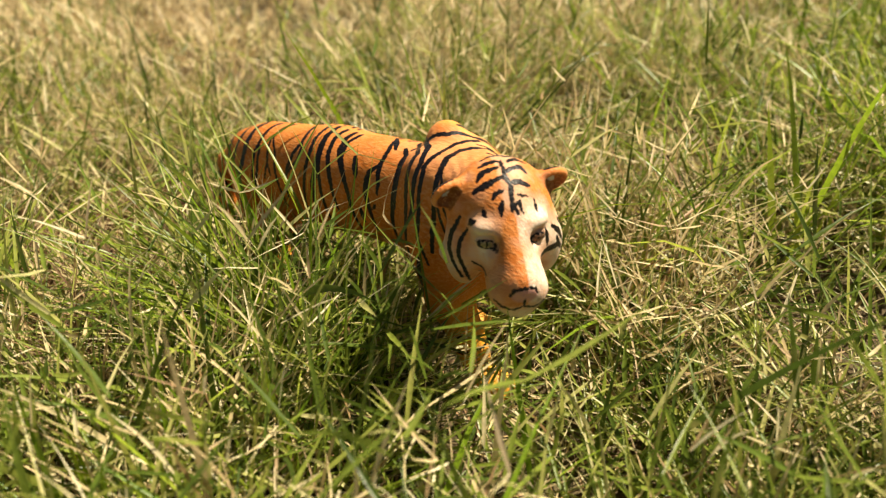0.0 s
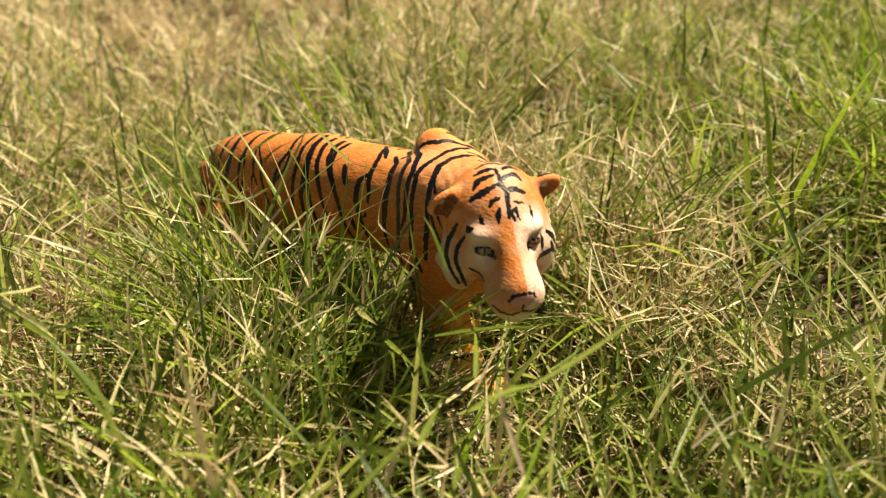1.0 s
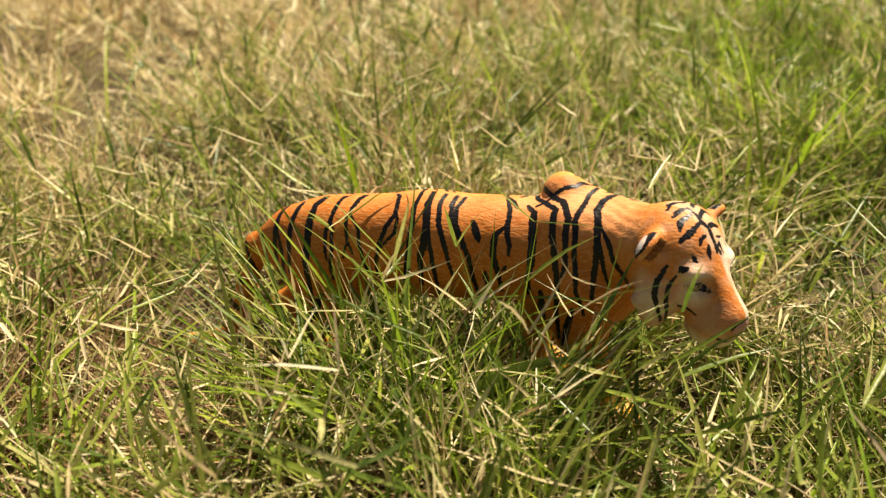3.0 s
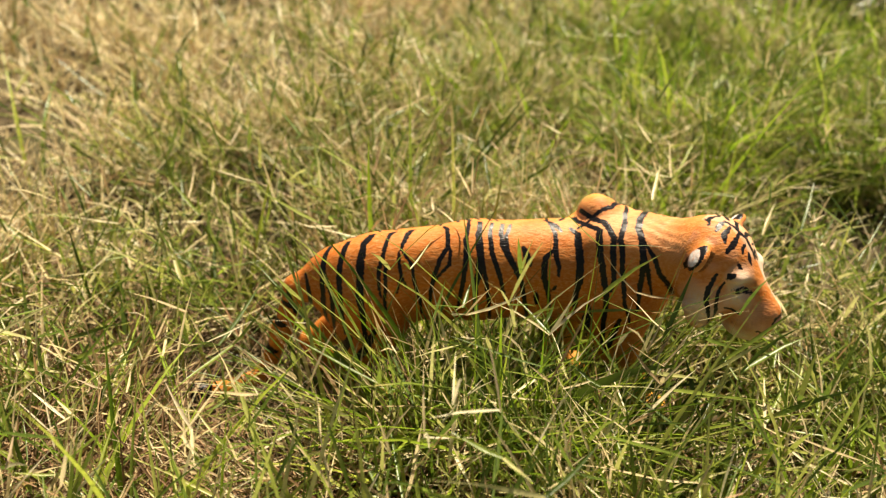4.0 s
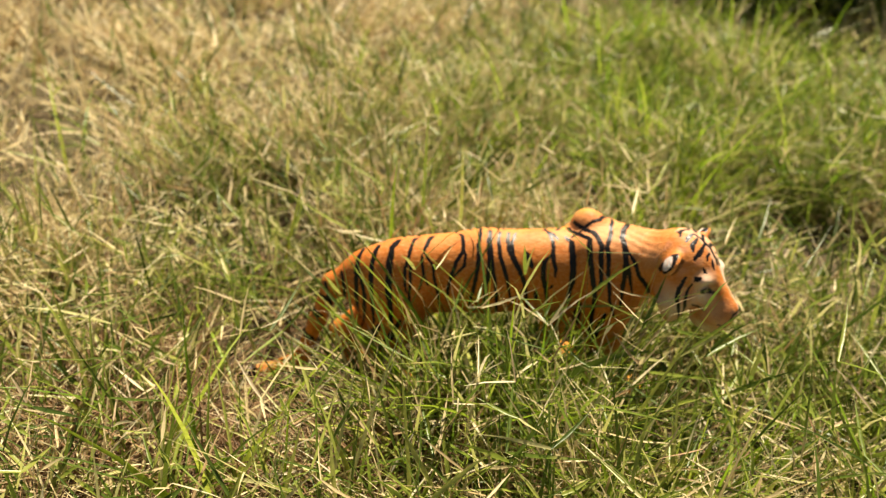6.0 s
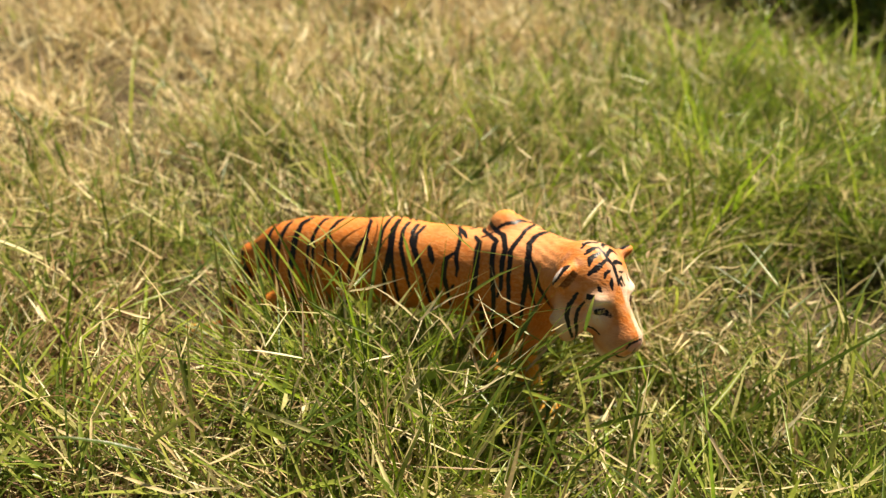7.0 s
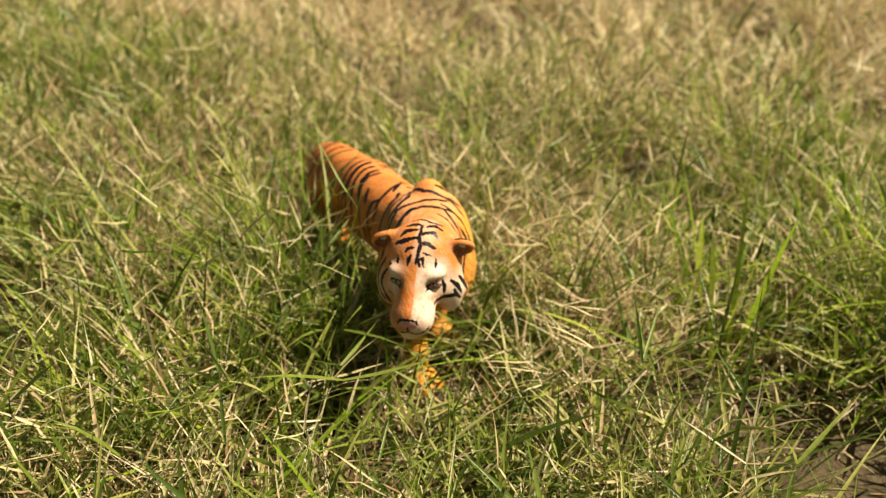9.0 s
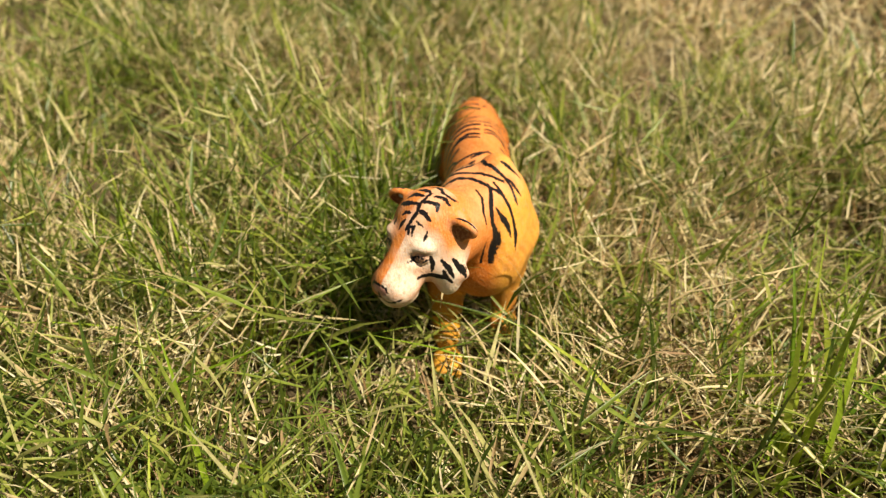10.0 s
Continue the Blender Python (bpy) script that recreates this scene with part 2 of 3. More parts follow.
def surface_of(solid, low, high, step):
    """The skin of a solid: one point in every cell that the skin crosses, faces between neighbouring cells."""
    low, high = np.array(low, float), np.array(high, float)
    n = np.ceil((high - low) / step).astype(int) + 1
    axes = [low[i] + step * np.arange(n[i]) for i in range(3)]
    values = np.empty(n, np.float32)
    for i in range(0, n[0], 8):
        block = np.stack(np.meshgrid(axes[0][i:i + 8], axes[1], axes[2], indexing="ij"), -1)
        values[i:i + 8] = solid(block.reshape(-1, 3)).reshape(block.shape[:3])
    inside = values < 0
    total, count = np.zeros((*(n - 1), 3)), np.zeros(n - 1)
    m = n - 1
    corner = lambda arr, c: arr[c[0]:c[0] + m[0], c[1]:c[1] + m[1], c[2]:c[2] + m[2]]
    for axis in range(3):
        others = [k for k in range(3) if k != axis]
        for u in (0, 1):
            for v in (0, 1):
                c0 = [0, 0, 0]
                c0[others[0]], c0[others[1]] = u, v
                c1 = list(c0)
                c1[axis] = 1
                a, b = corner(values, c0), corner(values, c1)
                cut = (a < 0) != (b < 0)
                f = np.where(cut, a / np.where(cut, a - b, 1), 0)
                for k in range(3):
                    total[..., k] += np.where(cut, f if k == axis else c0[k], 0)
                count += cut
    used = count > 0
    number = -np.ones(m, int)
    number[used] = np.arange(used.sum())
    verts = low + step * (np.argwhere(used) + total[used] / count[used][:, None])
    faces = []
    for axis in range(3):
        u, v = [(1, 2), (2, 0), (0, 1)][axis]
        lower = np.moveaxis(inside, axis, 0)
        cut = np.moveaxis(lower[:-1] != lower[1:], 0, axis)
        for at in (np.argwhere(cut),):
            at = at[(at[:, u] > 0) & (at[:, v] > 0)]
            eu, ev = np.eye(3, dtype=int)[u], np.eye(3, dtype=int)[v]
            quad = np.stack([number[tuple((at - o).T)] for o in (0 * eu, eu, eu + ev, ev)], 1)
            flip = ~inside[tuple(at.T)]
            quad[flip] = quad[flip][:, ::-1]
            faces.append(quad)
    return verts, np.concatenate(faces)


def fitted_to(solid, verts):
    """Slides points onto the solid's skin."""
    d = solid(verts)
    g = np.stack([solid(verts + 0.3 * e) - solid(verts - 0.3 * e) for e in np.eye(3)], 1)
    g /= np.linalg.norm(g, axis=1)[:, None] + 1e-9
    return verts - np.clip(d, -1, 1)[:, None] * g


# the black strokes of the coat: half a width, then x, v, x, v ... down the flank; v unrolls the flank over the back
RUMP = ((1.2, -191, 92, -189, 79, -186, 67), (1.1, -179, 102, -177, 85, -176, 72), (1.3, -163, 124, -167, 114, -168, 103, -168, 80, -165, 59),
        (1.1, -167, 105, -164, 93, -162, 80, -161, 65, -163, 50), (1.3, -148, 134, -154, 122, -157, 107, -157, 93, -156, 78, -154, 55),
        (1.8, -133, 138, -142, 124, -144, 109, -144, 82, -142, 69, -141, 52), (1.0, -118, 138, -126, 132, -130, 115, -132, 105, -132, 92, -131, 84),
        (0.9, -130, 114, -128, 106, -128, 92, -129, 82, -127, 71), (1.1, -109, 139, -115, 132, -118, 125, -119, 119))
LOIN = ((0.9, -120, 118, -120, 110, -119, 100, -115, 91), (0.9, -118, 119, -112, 108, -111, 98, -107, 83, -105, 72), (0.8, -119, 99, -121, 87),
        (1.2, -94, 141, -90, 136, -90, 122, -95, 112, -98, 101, -100, 89, -100, 78), (0.9, -89, 122, -88, 119, -89, 109, -93, 104, -97, 97),
        (1.2, -76, 144, -79, 128, -79, 113, -81, 90, -83, 74), (1.8, -69, 145, -71, 132, -70, 113, -71, 100, -73, 93, -72, 75))
WAIST = ((1.1, -69, 114, -66, 96, -64, 84, -61, 66), (1.3, -61, 146, -64, 132, -63, 119, -60, 108, -57, 98, -53, 82),
         (1.4, -54, 146, -57, 132, -56, 123, -52, 114, -48, 106, -44, 96, -41, 83, -36, 66), (1.0, -49, 143, -54, 131, -53, 120, -50, 113))
RIBS = ((1.8, -43, 122, -41, 115, -39, 109), (1.2, -26, 144, -23, 134, -23, 117, -21, 108, -21, 101), (1.5, -24, 121, -29, 115, -30, 108, -30, 100, -27, 91, -24, 77),
        (0.8, -22, 94, -24, 90), (1.4, -34, 88, -33, 80), (1.8, -13, 137, -9, 133, -9, 123, -8, 110, -8, 97, -9, 86, -8, 77), (1.6, -1, 79, 0, 68, 3, 55))
SHOULDER = ((1.5, -9, 149, -8, 144, -2, 140, 3, 136, 2, 129, 3, 116, 5, 103, 8, 88, 9, 68, 12, 47), (1.5, -6, 154, -3, 149, 1, 145, 7, 142, 11, 130, 10, 120, 12, 98, 10, 90),
            (1.3, 27, 159, 21, 149, 18, 139, 15, 128, 16, 111, 19, 81, 25, 66), (1.6, 37, 153, 29, 145, 26, 137, 27, 128, 28, 117, 28, 91, 28, 75),
            (0.9, 28, 117, 31, 104, 37, 87), (1.1, 28, 127, 33, 117, 37, 104, 48, 88), (1.6, 18, 68, 16, 56, 15, 42))
SHANKS = ((2.0, -150, 70, -156, 56, -152, 48), (2.0, -135, 78, -142, 62, -150, 50), (1.6, -188, 82, -196, 84), (2.0, -195, 66, -206, 70),
          (2.2, -202, 44, -214, 48), (1.0, 34, 40, 44, 44), (0.9, 36, 30, 50, 34))
# the strokes of the face: half a width, then b, w, b, w ...; b to the left, w up the slope of face and brow
BROW = ((0.8, -8, 40, -4, 42.5, 1.4, 42.6, 5.6, 40.5, 12.7, 40.5), (1.0, -10, 35.6, -6, 37.6, -0.8, 37), (1.0, 3.8, 37, 8.9, 37.7, 13.4, 35.8),
        (1.3, -13, 27.8, -10.6, 31, -6.5, 32.7, -2, 32.9), (1.3, 0.8, 29.7, 5.6, 31.9, 9.2, 32.5, 11.8, 29), (1.5, -15.1, 22.5, -10, 24.6, -6.3, 25.7, -1.5, 27.4),
        (1.5, 2.7, 23.5, 6.2, 23.8, 11.2, 21.8), (1.0, -7.9, 17.1, -5.8, 19.4, -2.3, 20.5), (1.1, 0.6, 37, -0.2, 28.2, 1.8, 22, 0.9, 15.8, 0.1, 9.6),
        (1.2, -4, 14.6, -5.4, 8.8), (0.9, 0.4, 11.9, 4.7, 13.8, 5.7, 9.1), (1.1, 1.2, 13, 3.1, 7.4), (0.7, 4, 17.4, 9.5, 16.6), (0.7, 12.8, 14.9, 13.1, 9.6),
        (1.1, -12.6, 14, -12.3, 10), (1.6, -18.2, 10.3, -18.5, 8.5))
# strokes of the left shoulder and neck, seen from above: half a width, then x, y ...
LEFT = ((0.9, 44, -4, 50, 0, 61, 1, 65, 3), (1.5, 32, 4, 41, 6, 52, 6, 60, 7, 56, 13), (1.3, 29, 8, 35, 12, 41, 19, 46, 24, 50, 24), (1.6, 50, 10, 50, 14, 49, 20),
        (1.4, -8, -4, 14, 3, 19, 10, 21, 15, 27, 19, 35, 24), (1.2, 12, 13, 13, 21, 15, 27), (1.2, 22, 18, 26, 22, 29, 27), (1.5, -19, -6, -23, 0, -28, 6))
CHEEK = ((1.4, 30.3, 8.6, 35.7, 1.3, 37.3, -6.6, 34.7, -13, 29.6, -24), (1.25, 24.8, 3.9, 29.5, -2.3, 30.1, -8.8, 27.6, -16.6, 26.4, -27), (0.6, 22, -12.4, 11, -16), (0.5, 19, -19, 14, -25))


def stroke_distance(u, v, half, line):
    p = np.stack((u, v), 1)
    best = np.full(len(u), 99.0)
    points = np.array(line, float).reshape(-1, 2)
    along = np.linspace(0, 1, len(points))
    for i in range(len(points) - 1):
        a, ab = points[i], points[i + 1] - points[i]
        h = np.clip(((p - a) @ ab) / (ab @ ab), 0, 1)
        s = along[i] + h * (along[i + 1] - along[i])
        taper = half * (0.45 + 0.75 * np.sin(np.pi * np.clip(0.12 + 0.8 * s, 0, 1)))
        best = np.minimum(best, np.linalg.norm(p - a - h[:, None] * ab, axis=1) - taper)
    return best


def blend(base, colour, amount):
    return base + (np.array(colour) - base) * np.clip(amount, 0, 1)[:, None]


def build_tiger():
    verts, faces = surface_of(tiger_solid, (-270, -88, -4), (122, 52, 180), 1.6)
    # head and flanks carry fine paint: halve their faces
    coarse = bpy.data.meshes.new("coarse")
    coarse.from_pydata(verts.tolist(), [], faces.tolist())
    bm = bmesh.new()
    bm.from_mesh(coarse)
    is_fine = lambda v: v.co.z > 64
    edges = [e for e in bm.edges if is_fine(e.verts[0]) and is_fine(e.verts[1])]
    bmesh.ops.subdivide_edges(bm, edges=edges, cuts=1, use_grid_fill=True)
    bm.verts.index_update()
    verts = np.array([v.co[:] for v in bm.verts])
    faces = [[v.index for v in f.verts] for f in bm.faces]
    bm.free()
    bpy.data.meshes.remove(coarse)
    verts = fitted_to(tiger_solid, verts)
    x, y, z = verts.T
    # locks of sculpted fur, strongest on neck and cheeks
    lock = np.sin(x * 0.55 + 1.5 * np.sin(z * 0.21)) * np.sin(y * 0.62 + z * 0.33 + np.sin(x * 0.17))
    mane = np.exp(-((x - 48) / 26) ** 2) * (z > 95)
    out_way = verts - np.array((-20, 0, 100))
    out_way[:, 0] *= 0.2
    out_way /= np.linalg.norm(out_way, axis=1)[:, None]
    verts = verts + out_way * (lock * (0.06 + 0.30 * mane) * (head(verts) > 0.5))[:, None]
    rel = verts - HEAD_AT
    a, b = rel @ AHEAD, rel @ ASIDE
    w = ((z - 132) - a) / 1.414
    is_head = head(verts) < np.where(z > 138, 3.5, 1.2)
    is_head &= a > -34
    wob = lambda f, k: np.sin(x * f + k) * np.cos(y * f * 1.3 - k) * np.sin(z * f * 0.9 + 2 * k)
    # coat: orange over the back, yellow on the legs and left shoulder, pale on the face and belly
    coat_ = np.tile((0.62, 0.160, 0.018), (len(x), 1))
    # sunlit top of the back put into the coat: paler peach with height
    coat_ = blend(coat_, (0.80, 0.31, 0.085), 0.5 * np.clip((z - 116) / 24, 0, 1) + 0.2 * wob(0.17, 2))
    # hind legs get less yellow: their shade is put into the coat
    coat_ = blend(coat_, (0.74, 0.36, 0.035), ((76 - z) / 34 + 0.2 * wob(0.13, 1)) * np.clip((x + 90) / 60, 0.25, 1))
    coat_ = blend(coat_, (0.74, 0.34, 0.05), np.where((x > -30) & ~is_head, (y - 6) / 12, 0))
    coat_ = blend(coat_, (0.80, 0.37, 0.17), np.where(~is_head, 0.7 - abs(z - 146) / 14, 0) * (x > -20))
    white = (0.84, 0.70, 0.55)
    spread = lambda ca, cb, cz, r: 1.35 - np.sqrt(((a - ca) / r) ** 2 + ((abs(b) - cb) / r) ** 2 + ((z - cz) / r) ** 2)
    face = is_head.astype(float)
    # sunlight on the face's left half put into the coat: whiter than the right
    coat_ = blend(coat_, white, face * np.where(b > 0, spread(-16, 27, 117, 17) * 1.4, spread(-15, 27, 118, 14) * 0.9))
    coat_ = blend(coat_, white, face * np.where(b > 1.5, spread(0, 12, 136, 13) * 1.6, spread(0, 13, 127, 8) * 0.8))
    coat_ = blend(coat_, white, face * np.where(b > 2, spread(13, 7, 115, 14) * 1.6, 0))
    coat_ = blend(coat_, white, face * np.clip((108 - z) / 6, 0, 1) * (a > -14))
    coat_ = blend(coat_, (0.84, 0.58, 0.36), face * np.where(b <= 2, spread(11, 9, 112, 13) * 0.5, 0))
    coat_ = blend(coat_, white, face * np.where(b <= 1.5, spread(-1, 14, 138, 8) * 0.9, 0))
    coat_ = blend(coat_, (0.80, 0.62, 0.45), face * np.clip((w - 8) / 10, 0, 0.55) * np.clip((12 - abs(b)) / 5, 0, 1) * (b > -3))
    coat_ = blend(coat_, (0.72, 0.42, 0.30), face * 0.35 * np.clip(wob(0.31, 1.3) * 2, 0, 1))
    coat_ = blend(coat_, (0.45, 0.27, 0.17), face * 0.5 * np.clip(wob(0.77, 0.6) * 3 - 1.2, 0, 1) * (b > 0))
    nose_ = np.sqrt((b / 6.4) ** 2 + ((z - 113.4) / 4.0) ** 2)
    coat_ = blend(coat_, (0.62, 0.30, 0.26), face * (a > 17) * np.clip((1.1 - nose_) * 5, 0, 1))
    ink = np.full(len(x), 9.0)
    for lines in (RUMP, LOIN, WAIST, RIBS, SHOULDER, SHANKS):
        for half, *line in lines:
            # over the back a stroke runs on a little across the spine
            d = stroke_distance(x + 0.5 * wob(0.21, half), z + 0.7 * y if lines is not SHANKS else z, half * 1.12, line)
            shifted = stroke_distance(x + 5 + 2.5 * wob(0.09, half), z - 0.7 * y if lines is not SHANKS else z, half * 0.85, line)
            other = np.where((y > 4) & (x < -14 if lines is not SHANKS else True), shifted, 9)
            reach = 13 if lines is SHOULDER else 2
            ink = np.minimum(ink, np.where(is_head, 9, np.where(y < reach + 5 * wob(0.11, half), d, other)))
    for half, *line in LEFT:
        ink = np.minimum(ink, np.where(is_head | (z < 104) | (y < -8), 9, stroke_distance(x + wob(0.2, half), y, half * 0.9, line)))
    for half, *line in BROW:
        ink = np.minimum(ink, np.where(is_head & (w > 7) & (a < 3), stroke_distance(b + 0.5 * wob(0.5, half), w + 0.6 * wob(0.4, 3), half, line), 9))
    for half, *line in CHEEK:
        ink = np.minimum(ink, np.where(is_head & (a > -24) & (b < 6), stroke_distance(abs(b) - 0.7 * a + 0.6 * wob(0.4, 2), z - 132, half, line), 9))
    for half, *line in ((1.5, 19.9, 1.4, 21.8, -3.7, 21.2, -8.5), (1.4, 28.3, -1.2, 34.1, -5.6, 37.8, -12.6), (1.4, 36.5, -0.6, 42.1, -7.4, 46.8, -15), (1.5, 12.2, -13.3, 21.7, -11.5, 32.4, -12.3, 36.6, -16.2), (1.3, 30, -7.3, 33.2, -11.4)):
        ink = np.minimum(ink, np.where(is_head & (a > -24) & (b > 6), stroke_distance(b - 0.7 * a + 0.8 * wob(0.4, 2), z - 132, half, line), 9))
    # eyes: dark rim, pale iris, dark pupil
    for s in (-1, 1):
        r = np.sqrt(((b - s * 12.8) / 1.55) ** 2 + (1.12 * (z - 131.0 - 0.12 * (abs(b) - 12.8))) ** 2)
        front = is_head & (a > -6)
        iris = front & (r < 2.0)
        coat_[iris] = (0.30, 0.27, 0.12) if s < 0 else (0.10, 0.07, 0.05)
        ink = np.where(front & (r < 3.6), np.minimum(ink, np.maximum(abs(r - 2.45) - 0.5, -2)), ink)
        ink = np.where(front, np.minimum(ink, np.sqrt((b - s * 12.8) ** 2 + (z - 131.2) ** 2) - 0.75), ink)
        # shade under the brows painted round the eyes, deeper on the left one
        socket = face * np.clip(1.7 - np.sqrt(((b - s * 12) / 5.5) ** 2 + ((z - 133.5) / 3.2) ** 2), 0, 1)
        coat_ = blend(coat_, (0.30, 0.16, 0.10), socket * (0.75 if s > 0 else 0.25) * (a > -8) * ~iris)
    # nose rim and mouth
    ink = np.where(is_head & (a > 14), np.minimum(ink, abs(stroke_distance(b, z, 0.2, (-7, 113.4, -5, 116.6, 0, 117.6, 5, 116.6, 7, 113.4))) - 0.5), ink)
    ink = np.where(is_head & (a > 2), np.minimum(ink, stroke_distance(abs(b), z, 0.7, (0, 111, 0, 106.5, 5, 104.5, 10, 106.5, 13, 109))), ink)
    # ears: brown inside, black back with a white spot
    for s in (-1, 1):
        q = (verts - EAR[s]) @ ear_axes(s)
        near = np.linalg.norm(q / np.array((6, 11, 13)), axis=1) < 1.15
        cup = near & (q[:, 0] > -2.2) & (np.linalg.norm(q[:, 1:] / np.array((7.0, 8.2)), axis=1) < 1) & (q[:, 2] > -5)
        coat_[cup] = (0.30, 0.10, 0.03)
        rear = near & (q[:, 0] < -0.6) & (q[:, 2] > -3)
        spot = np.linalg.norm(q[:, 1:] / np.array((5.5, 6.0)) - np.array((0, 0.5)), axis=1)
        ink = np.where(rear, np.minimum(ink, 1 - np.where(spot > 1, 3.0, -3.0)), ink)
        coat_[rear & (spot <= 1)] = (0.80, 0.78, 0.76)
    tip = x < -246
    ink = np.where(tip, -2, ink)
    me = bpy.data.meshes.new("toy_tiger")
    me.from_pydata((verts / 1000).tolist(), [], faces)
    me.polygons.foreach_set("use_smooth", np.ones(len(faces), bool))
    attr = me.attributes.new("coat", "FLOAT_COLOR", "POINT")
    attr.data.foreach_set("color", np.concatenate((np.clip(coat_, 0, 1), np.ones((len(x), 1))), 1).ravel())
    attr = me.attributes.new("stroke", "FLOAT", "POINT")
    attr.data.foreach_set("value", np.clip(ink, -3, 9).astype(np.float32))
    me.materials.append(plastic)
    ob = tagged(new("toy_tiger", me), "orange plastic toy tiger with black painted stripes, striding through grass", "toy")
    ob.matrix_world = TIGER
    return ob


toy = build_tiger()


# ---- grass ----
TO_TIGER = np.array(TIGER.inverted())


def tiger_place(p):
    return (p @ TO_TIGER[:3, :3].T + TO_TIGER[:3, 3]) * 1000


def blades(base, yaw, lean, droop, length, width, twist, rows=6, fold=0.25):
    """Curved, tapered, folded blades: arrays in, vertices (blade, row, 3, xyz) out."""
    n = len(base)
    s = np.linspace(0, 1, rows)[None, :]
    side = np.sin(lean)[:, None] * s + droop[:, None] * s ** 2
    up = np.cos(lean)[:, None] * s - 0.45 * droop[:, None] * s ** 2.4
    along = np.sqrt(np.diff(side, axis=1) ** 2 + np.diff(up, axis=1) ** 2).sum(1)[:, None]
    side, up = side / along * length[:, None], up / along * length[:, None]
    d = np.stack((np.cos(yaw), np.sin(yaw)), 1)
    sway = (twist * 0.12 * length)[:, None] * s ** 2
    spine = np.empty((n, rows, 3))
    for k in (0, 1):
        cross = -d[:, 1] if k == 0 else d[:, 0]
        spine[..., k] = base[:, None, k] + d[:, k, None] * side + cross[:, None] * sway
    spine[..., 2] = np.maximum(base[:, None, 2] + up, base[:, None, 2] + 0.0015)
    taper = np.clip(0.55 + 1.6 * s, 0, 1) * np.clip(1.02 - s ** 2.2, 0.03, 1)
    a = (yaw + np.pi / 2)[:, None] + twist[:, None] * (0.4 + 1.4 * s)
    across = np.stack((np.cos(a), np.sin(a), 0.35 * np.sin(twist)[:, None] * np.ones_like(a)), -1)
    wide = (width[:, None] * taper)[..., None] * across * 0.5
    mid = spine.copy()
    mid[..., 2] -= (width[:, None] * taper) * fold
    return np.stack((spine - wide, mid, spine + wide), 2)


def blade_mesh(name, v, mat):
    """One mesh of blades; v: an array as blades() gives it, or several of them."""
    points, quads, start = [], [], 0
    for part_ in (v if isinstance(v, list) else [v]):
        n, rows = part_.shape[:2]
        i = start + np.arange(n * rows * 3).reshape(n, rows, 3)
        quads += [np.stack((i[:, :-1, k], i[:, :-1, k + 1], i[:, 1:, k + 1], i[:, 1:, k]), -1).reshape(-1, 4) for k in (0, 1)]
        points.append(part_.reshape(-1, 3))
        start += n * rows * 3
    points, quads = np.concatenate(points), np.concatenate(quads)
    me = bpy.data.meshes.new(name)
    me.vertices.add(len(points))
    me.vertices.foreach_set("co", points.astype(np.float32).ravel())
    me.loops.add(quads.size)
    me.loops.foreach_set("vertex_index", quads.astype(np.int32).ravel())
    me.polygons.add(len(quads))
    me.polygons.foreach_set("loop_start", np.arange(0, quads.size, 4, dtype=np.int32))
    me.polygons.foreach_set("use_smooth", np.ones(len(quads), bool))
    me.update(calc_edges=True)
    me.materials.append(mat)
    return me


def clear_of_tiger(v):
    """Which blades do not run through the toy."""
    pts = tiger_place(v[:, :, 1].reshape(-1, 3))
    d = np.full(len(pts), 50.0)
    near = (pts[:, 0] > -275) & (pts[:, 0] < 130) & (abs(pts[:, 1]) < 95) & (pts[:, 2] < 185)
    if near.any():
        d[near] = tiger_solid(pts[near])
    return d.reshape(v.shape[:2]).min(1) > 0.8


def wave(x, y, f, k):
    return (np.sin(x * f + k) * np.cos(y * f * 0.8 - 1.7 * k) + np.sin((x + y) * f * 0.53 + 2.3 * k)) / 2


def patch(x, y, size, seed):
    """Smooth chance from 0 to 1 over the plan, with patches of about the given size in metres."""
    u, v = x / size + seed * 17.3, y / size - seed * 9.1
    i, j = np.floor(u), np.floor(v)
    spot = lambda a, b: np.modf(abs(np.sin(a * 127.1 + b * 311.7 + seed * 74.7) * 43758.5453))[0]
    fu, fv = u - i, v - j
    fu, fv = fu * fu * (3 - 2 * fu), fv * fv * (3 - 2 * fv)
    low = spot(i, j) * (1 - fu) + spot(i + 1, j) * fu
    return low * (1 - fv) + (spot(i, j + 1) * (1 - fu) + spot(i + 1, j + 1) * fu) * fv


def scatter(count, x0, x1, y0, y1):
    return np.stack((rng.uniform(x0, x1, count), rng.uniform(y0, y1, count)), 1)


def dryness(p):
    """0 green, 1 straw: straw far behind and at the tail, green towards the shrub and at the flank."""
    x, y = p.T
    q = tiger_place(np.concatenate((p, np.zeros((len(p), 1))), 1))
    flank = np.exp(-((q[:, 0] + 60) / 80) ** 2 - ((q[:, 1] + 75) / 50) ** 2)
    tail_end = np.exp(-((q[:, 0] + 270) / 115) ** 2 - ((q[:, 1] + 125) / 110) ** 2)
    far_off = np.clip((y - 0.82) / 0.2, 0, 1) * np.clip(1.3 - 0.9 * x, 0.2, 1) * np.clip(3 - y, 0.3, 1)
    lush = np.exp(-((x - 0.52) / 0.24) ** 2 - ((y - 0.62) / 0.22) ** 2)
    return np.clip(0.44 + 0.95 * (patch(x, y, 0.17, 1) - 0.5) + 0.75 * (patch(x, y, 0.06, 2) - 0.5) - 0.06 * x + 0.46 * far_off - 0.14 * lush - 0.3 * flank + 0.28 * tail_end, 0.06, 0.94)


